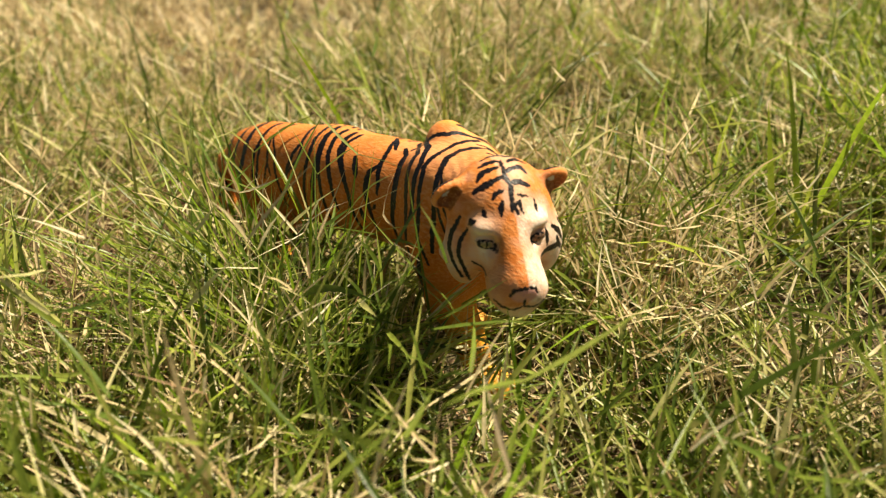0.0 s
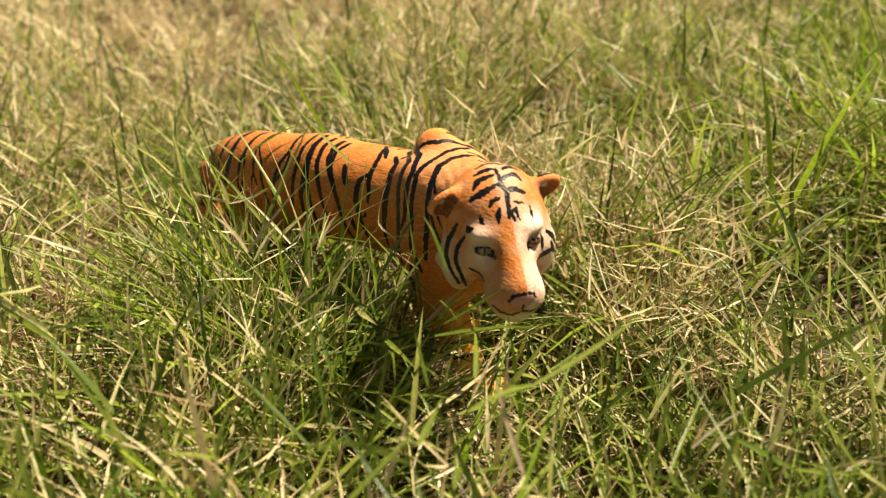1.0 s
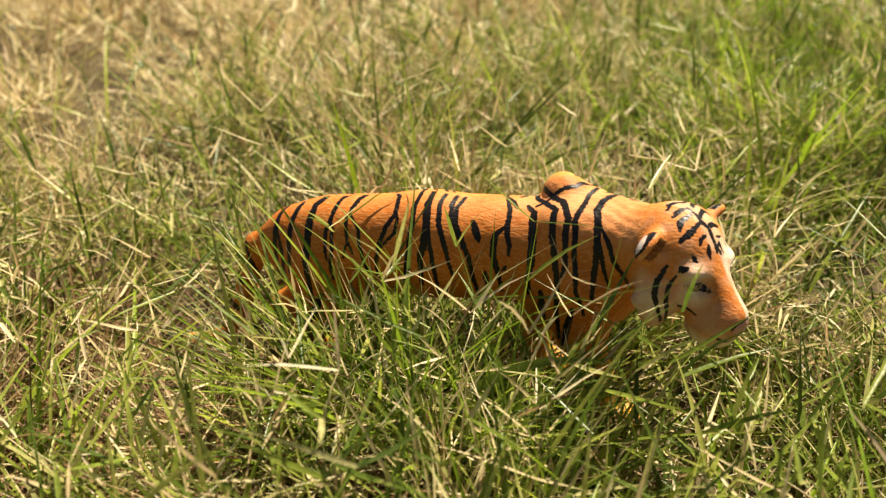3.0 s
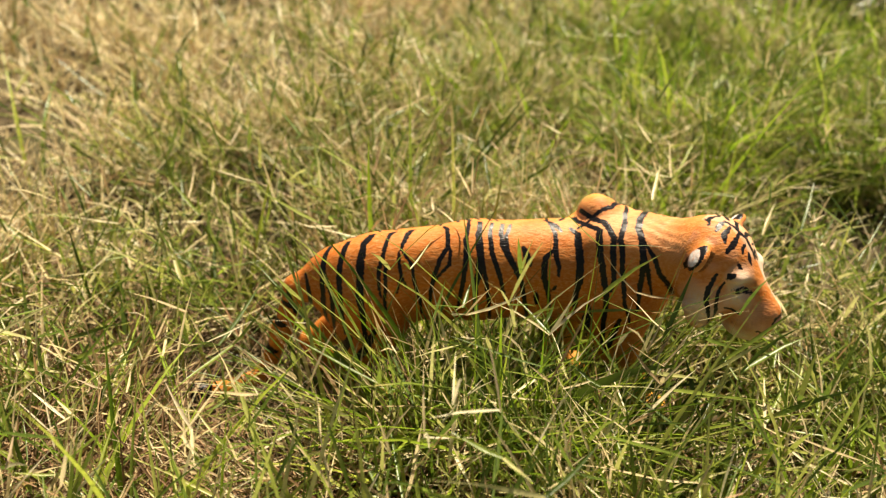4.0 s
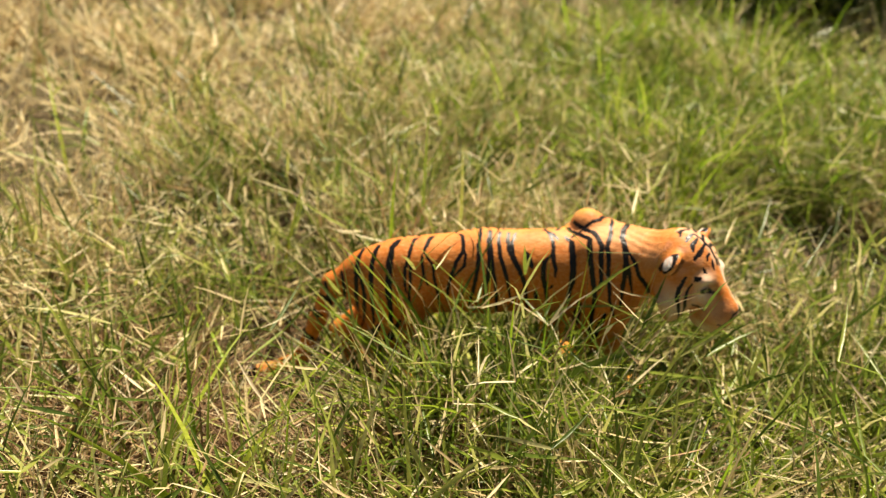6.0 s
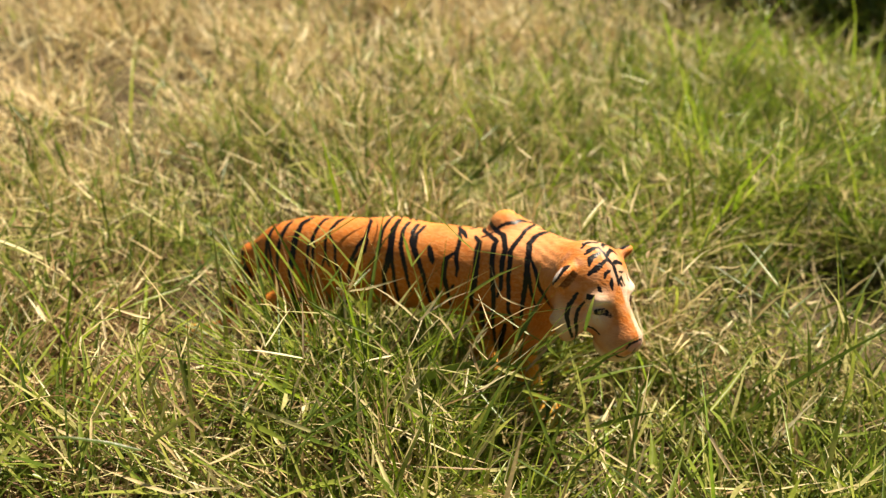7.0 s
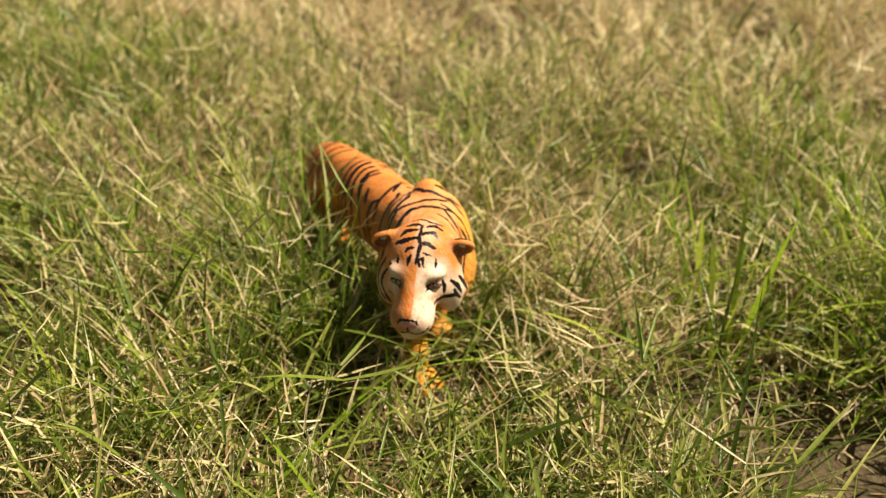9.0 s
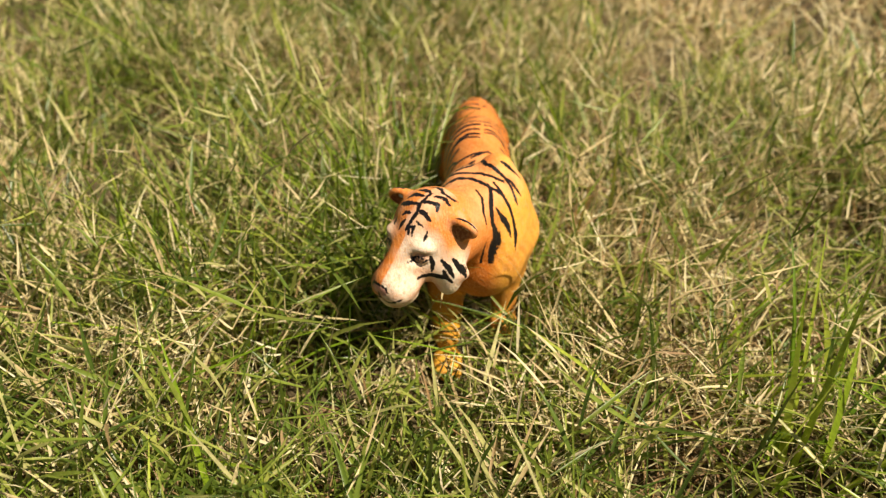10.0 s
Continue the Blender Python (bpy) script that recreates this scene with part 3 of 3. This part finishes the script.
def bareness(p):
    """1 where the lawn is worn to brown stems: off the tail."""
    q = tiger_place(np.concatenate((p, np.zeros((len(p), 1))), 1))
    return np.exp(-((q[:, 0] + 240) / 125) ** 2 - ((q[:, 1] + 105) / 95) ** 2)


def height(p):
    """How tall the lawn stands: trodden down before the toy, a tall tuft at its flank."""
    q = tiger_place(np.concatenate((p, np.zeros((len(p), 1))), 1))
    tall = 0.98 + 0.8 * (patch(p[:, 0], p[:, 1], 0.13, 3) - 0.5) + 0.85 * (patch(p[:, 0], p[:, 1], 0.085, 5) - 0.5)
    before = np.maximum(np.exp(-((q[:, 0] - 84) / 44) ** 2 - ((q[:, 1] + 60) / 58) ** 2), np.exp(-((q[:, 0] - 108) / 62) ** 2 - ((q[:, 1] + 14) / 34) ** 2))
    under = np.exp(-((q[:, 0] + 60) / 130) ** 4 - (q[:, 1] / 36) ** 4)
    flank = np.exp(-((q[:, 0] + 60) / 70) ** 2 - ((q[:, 1] + 75) / 38) ** 2)
    return tall * (1 - 0.72 * before) * (1 - 0.45 * under) * (1 - 0.3 * bareness(p)) * (1 + 0.22 * flank)


def raised(p):
    return np.concatenate((p, relief(*p.T)[:, None]), 1)


def gathered(p, cell, radius, share):
    """Draws points together into tufts; returns the points and the way outwards from the tuft."""
    n = len(p)
    row = np.floor(p / cell)
    middle = (row + 0.5 + 0.42 * np.sin(row[:, ::-1] * 12.9898 + row * 4.1)) * cell
    off = rng.normal(0, radius, (n, 2))
    own = rng.random(n) < share
    q = np.where(own[:, None], middle + off, p)
    yaw = np.where(own & (rng.random(n) < 0.75), np.arctan2(off[:, 1], off[:, 0]) + rng.normal(0, 0.5, n), rng.uniform(0, 2 * np.pi, n))
    return q, yaw


def sown(count, box, dry, length, width, lean, droop, cell=0.05, radius=0.010, share=0.6, rows=6, clump=0.085):
    p = scatter(count, *box)
    rim = np.clip((4.0 - np.hypot(p[:, 0] - 0.1, p[:, 1] - 0.6) + 0.4 * wave(p[:, 0], p[:, 1], 3, 1)) / 1.4, 0, 1)
    p = p[rng.random(count) < (dryness(p) if dry else 1 - dryness(p)) * (1 - 0.82 * bareness(p)) * rim * np.clip(2.7 * patch(p[:, 0], p[:, 1], clump, 5) - 0.7, 0.03, 1)]
    p, yaw = gathered(p, cell, radius, share)
    n = len(p)
    v = blades(raised(p), yaw, rng.uniform(*lean, n), rng.uniform(*droop, n), rng.uniform(*length, n) * height(p),
               rng.uniform(*width, n), rng.normal(0, 0.5, n), rows)
    return v[clear_of_tiger(v)]


def sprigs(count, box, dry, length, leaf, width, leaves):
    """Wiry stems with short stiff leaves standing off at the joints and a fork at the tip."""
    p = scatter(count, *box)
    p = p[rng.random(count) < (dryness(p) if dry else 1 - dryness(p)) * (1 - 0.8 * bareness(p)) * np.clip(2.5 * patch(p[:, 0], p[:, 1], 0.085, 5) - 0.5, 0.06, 1)]
    p, yaw = gathered(p, 0.06, 0.014, 0.6)
    n = len(p)
    stem = blades(raised(p), yaw, rng.uniform(0.1, 0.9, n), rng.uniform(0, 0.5, n), rng.uniform(*length, n) * height(p),
                  rng.uniform(0.0010, 0.0017, n), rng.normal(0, 0.5, n), 6)
    ok = clear_of_tiger(stem)
    stem, yaw = stem[ok], yaw[ok]
    n = len(stem)
    grown = []
    for k in range(leaves):
        joint = min(2 + k, 5) if k < 4 else 5
        base = stem[:, joint, 1]
        turn = yaw + (1.3 if k % 2 else -1.3) + rng.normal(0, 0.6, n)
        grown.append(blades(base, turn, rng.uniform(0.15, 1.35, n), rng.uniform(0, 0.4, n), rng.uniform(*leaf, n),
                            rng.uniform(*width, n), rng.normal(0, 0.7, n), 4))
    grown = np.concatenate(grown)
    return [stem, grown[clear_of_tiger(grown)]]


NEAR, MID, FAR = (-0.75, 0.75, -0.12, 0.95), (-1.5, 1.6, -0.3, 2.1), (-3.9, 4.1, -3.4, 4.6)


def away(v, box):
    b = v[:, 0, 1]
    return v[~((b[:, 0] > box[0]) & (b[:, 0] < box[1]) & (b[:, 1] > box[2]) & (b[:, 1] < box[3]))]


def build_grass():
    green = [sown(19000, NEAR, False, (0.06, 0.155), (0.0016, 0.0044), (0.05, 0.9), (0.0, 0.6), 0.055, 0.013, 0.65),
             *sprigs(12500, NEAR, False, (0.05, 0.125), (0.02, 0.065), (0.0014, 0.0036), 5),
             *[away(v, NEAR) for v in sprigs(9000, MID, False, (0.06, 0.14), (0.03, 0.08), (0.0028, 0.0055), 4)],
             away(sown(52000, MID, False, (0.06, 0.16), (0.003, 0.0065), (0.05, 0.9), (0.0, 0.7), 0.10, 0.020, 0.8, 4, 0.13), NEAR),
             away(sown(26000, FAR, False, (0.07, 0.16), (0.007, 0.012), (0.05, 0.8), (0.1, 0.9), 0.12, 0.03, 0.6, 4), MID)]
    straw = [sown(15000, NEAR, True, (0.05, 0.14), (0.0010, 0.0030), (0.15, 1.2), (0.0, 0.8), 0.055, 0.014, 0.5),
             *sprigs(16500, NEAR, True, (0.05, 0.12), (0.014, 0.05), (0.0009, 0.0024), 5),
             *[away(v, NEAR) for v in sprigs(11000, MID, True, (0.05, 0.13), (0.02, 0.06), (0.002, 0.0045), 4)],
             away(sown(60000, MID, True, (0.05, 0.15), (0.0025, 0.0055), (0.1, 1.2), (0.0, 0.8), 0.10, 0.024, 0.7, 4, 0.13), NEAR),
             away(sown(26000, FAR, True, (0.06, 0.15), (0.006, 0.010), (0.1, 1.1), (0.1, 1.0), 0.12, 0.03, 0.5, 4), MID)]
    thatch = [sown(24000, NEAR, True, (0.02, 0.07), (0.0008, 0.0022), (1.2, 1.55), (0.0, 0.5), share=0.0, rows=4)]
    fresh = [sown(5200, (0.22, 0.85, 0.42, 0.95), False, (0.07, 0.165), (0.003, 0.006), (0.05, 0.8), (0.1, 0.9), 0.09, 0.018, 0.8, 5),
             sown(1600, NEAR, False, (0.09, 0.18), (0.0022, 0.005), (0.05, 0.8), (0.1, 0.9), 0.16, 0.02, 0.9)]
    dead = [sown(15000, NEAR, True, (0.03, 0.10), (0.0010, 0.0024), (0.5, 1.5), (0.0, 0.9), share=0.2),
            sown(34000, (-0.48, -0.14, 0.34, 0.66), True, (0.03, 0.11), (0.0010, 0.0022), (0.4, 1.5), (0.0, 0.9), share=0.2)]
    for name, parts, mat, label in (("fresh_grass", fresh, fresh_blade, "fresh bright green grass growing in thick clumps"),
                                    ("dead_stems", dead, dead_blade, "brown withered grass stems tangled low in the lawn"),
                                    ("green_grass", green, green_blade, "tufted green lawn grass, long and uncut"),
                                    ("dry_grass", straw, dry_blade, "straw-coloured dry grass blades among the green"),
                                    ("thatch", thatch, dead_blade, "loose dead grass stems lying on the soil")):
        tagged(new(name, blade_mesh(name, parts, mat)), label, "grass", kind="stuff")


build_grass()


# ---- single long blades that stand out from the lawn ----
def tall_grass(foot, end, width, mat, label, bow=0.012, rows=12):
    foot, end = np.array(foot), np.array(end)
    s = np.linspace(0, 1, rows)[:, None]
    spine = foot + (end - foot) * s + np.array((0, 0, bow)) * 4 * s * (1 - s)
    run = end - foot
    across = np.cross(run, (-0.1, -0.8, 0.6))
    across = across / (np.linalg.norm(across) + 1e-9)
    half = 0.5 * width * np.clip(0.5 + 2 * s, 0, 1) * np.clip(1.02 - s ** 3, 0.04, 1)
    dip = np.array((0, 0, -0.28)) * half
    v = np.stack((spine - across * half, spine + dip, spine + across * half), 1)[None]
    ob = new("tall_grass", blade_mesh("tall_grass", v, mat))
    tagged(ob, label, "grass", "long single grasses")


tall_grass((-0.118, 0.374, 0.060), (-0.044, 0.325, 0.106), 0.0052, green_blade, "pale green grass blade bent flat before the toy tiger", 0.016)
tall_grass((0.238, 0.500, 0.02), (0.249, 0.437, 0.180), 0.0042, fresh_blade, "fresh bright green grass blade leaning forward")
tall_grass((0.232, 0.470, 0.0), (0.215, 0.520, 0.165), 0.0042, fresh_blade, "fresh bright green grass blade leaning back")
tall_grass((-0.206, 0.420, 0.0), (-0.204, 0.473, 0.166), 0.0030, green_blade, "tall thin green grass blade standing by the tail", 0.0)
tall_grass((-0.085, 0.385, 0.0), (-0.057, 0.424, 0.150), 0.0020, fresh_blade, "slim green grass blade against the toy's flank", 0.0)
tall_grass((-0.165, 0.450, 0.0), (-0.139, 0.545, 0.098), 0.0030, green_blade, "light green blade crossing the hind leg", 0.01)
tall_grass((0.080, 0.295, 0.02), (0.168, 0.238, 0.155), 0.0032, green_blade, "broad green grass blade leaning across the lawn", 0.008)
tall_grass((0.222, 0.489, 0.0), (0.198, 0.490, 0.135), 0.0055, fresh_blade, "broad bright green upright grass blade", 0.0)
tall_grass((-0.385, 0.330, 0.02), (-0.434, 0.215, 0.130), 0.0022, dry_blade, "long pale dry stem arching over the lawn", 0.02)
tall_grass((-0.018, 0.385, 0.0), (-0.026, 0.352, 0.165), 0.0017, green_blade, "thin green grass blade before the toy's shoulder", 0.0)
tall_grass((0.030, 0.285, 0.0), (0.018, 0.300, 0.118), 0.0030, fresh_blade, "yellow-green grass blade before the toy's nose", 0.0)
tall_grass((0.004, 0.270, 0.0), (0.018, 0.292, 0.106), 0.0030, dry_blade, "short dry blade before the toy's chin", 0.0)
tall_grass((-0.112, 0.240, 0.0), (-0.106, 0.227, 0.173), 0.0040, dry_blade, "tall pale blade standing on the open lawn", 0.0)
tall_grass((0.340, 0.520, 0.080), (0.412, 0.545, 0.115), 0.0050, fresh_blade, "bright green blade lying across the lush clump", 0.004)


# ---- tall tufts close round the toy ----
def grass_tuft(x, y, tall, count, mat, label):
    """A tuft at x, y of the toy's own plan, in millimetres."""
    mid = TIGER @ Vector((x / 1000, y / 1000, 0))
    off = rng.normal(0, 0.016, (count, 2))
    base = raised(off + np.array((mid.x, mid.y)))
    v = blades(base, np.arctan2(off[:, 1], off[:, 0]) + rng.normal(0, 0.9, count), rng.uniform(0.05, 0.85, count), rng.uniform(0.0, 0.45, count),
               tall * rng.uniform(0.5, 1.1, count), rng.uniform(0.0014, 0.0038, count), rng.normal(0, 0.6, count))
    v = v[clear_of_tiger(v)]
    root = tagged(new("grass_tuft"), label, "grass tuft", "grass tufts round the toy")
    root.location = (mid.x, mid.y, 0)
    for k in range(len(v)):
        leaf = new("leaf", blade_mesh("leaf", v[k:k + 1] - np.array((mid.x, mid.y, 0)), mat))
        leaf.parent = root


for x_, y_, tall_, count_, mat_, label_ in (
        (-120, -60, 0.145, 54, green_blade, "spreading green grass tuft by the toy's hind leg"),
        (-100, -62, 0.180, 84, green_blade, "dense tall green grass tuft at the toy's flank"),
        (-76, -58, 0.180, 88, fresh_blade, "dense fresh green grass tuft at the toy's flank"),
        (-52, -62, 0.180, 84, fresh_blade, "dense fresh green grass tuft at the toy's flank"),
        (-26, -58, 0.165, 66, green_blade, "green grass tuft beside the toy's ribs"),
        (-88, -98, 0.150, 80, fresh_blade, "broad fresh green grass tuft on the open lawn"),
        (-48, -102, 0.145, 70, green_blade, "broad green grass tuft on the open lawn"),
        (-150, -70, 0.110, 40, dry_blade, "straw-coloured grass tuft by the toy's hind leg"),
        (-70, -80, 0.135, 30, dry_blade, "straw-coloured dry tuft among green blades"),
        (58, 50, 0.075, 36, green_blade, "green grass tuft before the toy's foreleg"),
        (32, 62, 0.100, 50, green_blade, "green grass tuft at the toy's sunlit shoulder"),
        (-5, 64, 0.135, 50, green_blade, "green grass tuft at the toy's sunlit side"),
        (84, 52, 0.05, 26, green_blade, "short green grass tuft before the toy's chest"),
        (-60, 58, 0.130, 50, dry_blade, "straw-coloured grass tuft at the toy's sunlit side"),
        (-65, -224, 0.16, 46, green_blade, "broad-leaved green grass tuft on the open lawn"),
        (-20, -205, 0.17, 50, green_blade, "broad-leaved green grass tuft on the open lawn"),
        (40, -168, 0.14, 40, fresh_blade, "fresh green grass tuft on the open lawn"),
        (10, -240, 0.15, 44, fresh_blade, "fresh green grass tuft on the open lawn"),
        (-5, -185, 0.15, 24, dry_blade, "straw-coloured grass tuft on the open lawn"),
        (92, -128, 0.10, 34, green_blade, "loose green grass tuft before the toy"),
        (230, -60, 0.12, 40, green_blade, "loose green grass tuft before the toy"),
        (147, 196, 0.17, 22, fresh_blade, "slim fresh green grass tuft standing upright"),
        (68, -300, 0.16, 40, green_blade, "tall green grass tuft on the open lawn"),
        (122, 52, 0.07, 30, green_blade, "short green grass tuft before the toy's chest")):
    grass_tuft(x_, y_, tall_, count_, mat_, label_)


# ---- made-up shrub in place of the dark shade at the edge of the lawn ----
def build_shade_shrub():
    root = tagged(new("shrub"), "low dense leafy shrub added in place of the dark shade on the far lawn", "shrub")
    root.location = (1.46, 1.06, 0.0)
    n = 11000
    away_ = rng.normal(0, 1, (n, 3))
    away_ /= np.linalg.norm(away_, axis=1)[:, None]
    r = (rng.random(n) ** 0.25) * (1 + 0.16 * np.sin(away_[:, 0] * 7) * np.cos(away_[:, 1] * 6 + 1))
    place_ = away_ * r[:, None] * np.array((0.65, 0.65, 0.13)) + np.array((0, 0, 0.16))
    place_[:, 2] = np.maximum(place_[:, 2], 0.012)
    v = blades(place_, rng.uniform(0, 2 * np.pi, n), rng.uniform(0.4, 1.5, n), rng.uniform(0, 0.6, n), rng.uniform(0.03, 0.06, n),
               rng.uniform(0.014, 0.024, n), rng.normal(0, 0.6, n), 5)
    crown = new("crown", blade_mesh("crown", v, leaf_dark))
    crown.parent = root
    feet = rng.normal(0, 0.10, (26, 2))
    wood = blades(np.concatenate((feet, np.zeros((26, 1))), 1), np.arctan2(feet[:, 1], feet[:, 0]), rng.uniform(0.2, 1.1, 26),
                  rng.uniform(0, 0.3, 26), rng.uniform(0.2, 0.4, 26), np.full(26, 0.009), rng.normal(0, 0.3, 26), 6, 0.5)
    stems = new("stem", blade_mesh("stem", wood, dry_blade))
    stems.parent = root


build_shade_shrub()
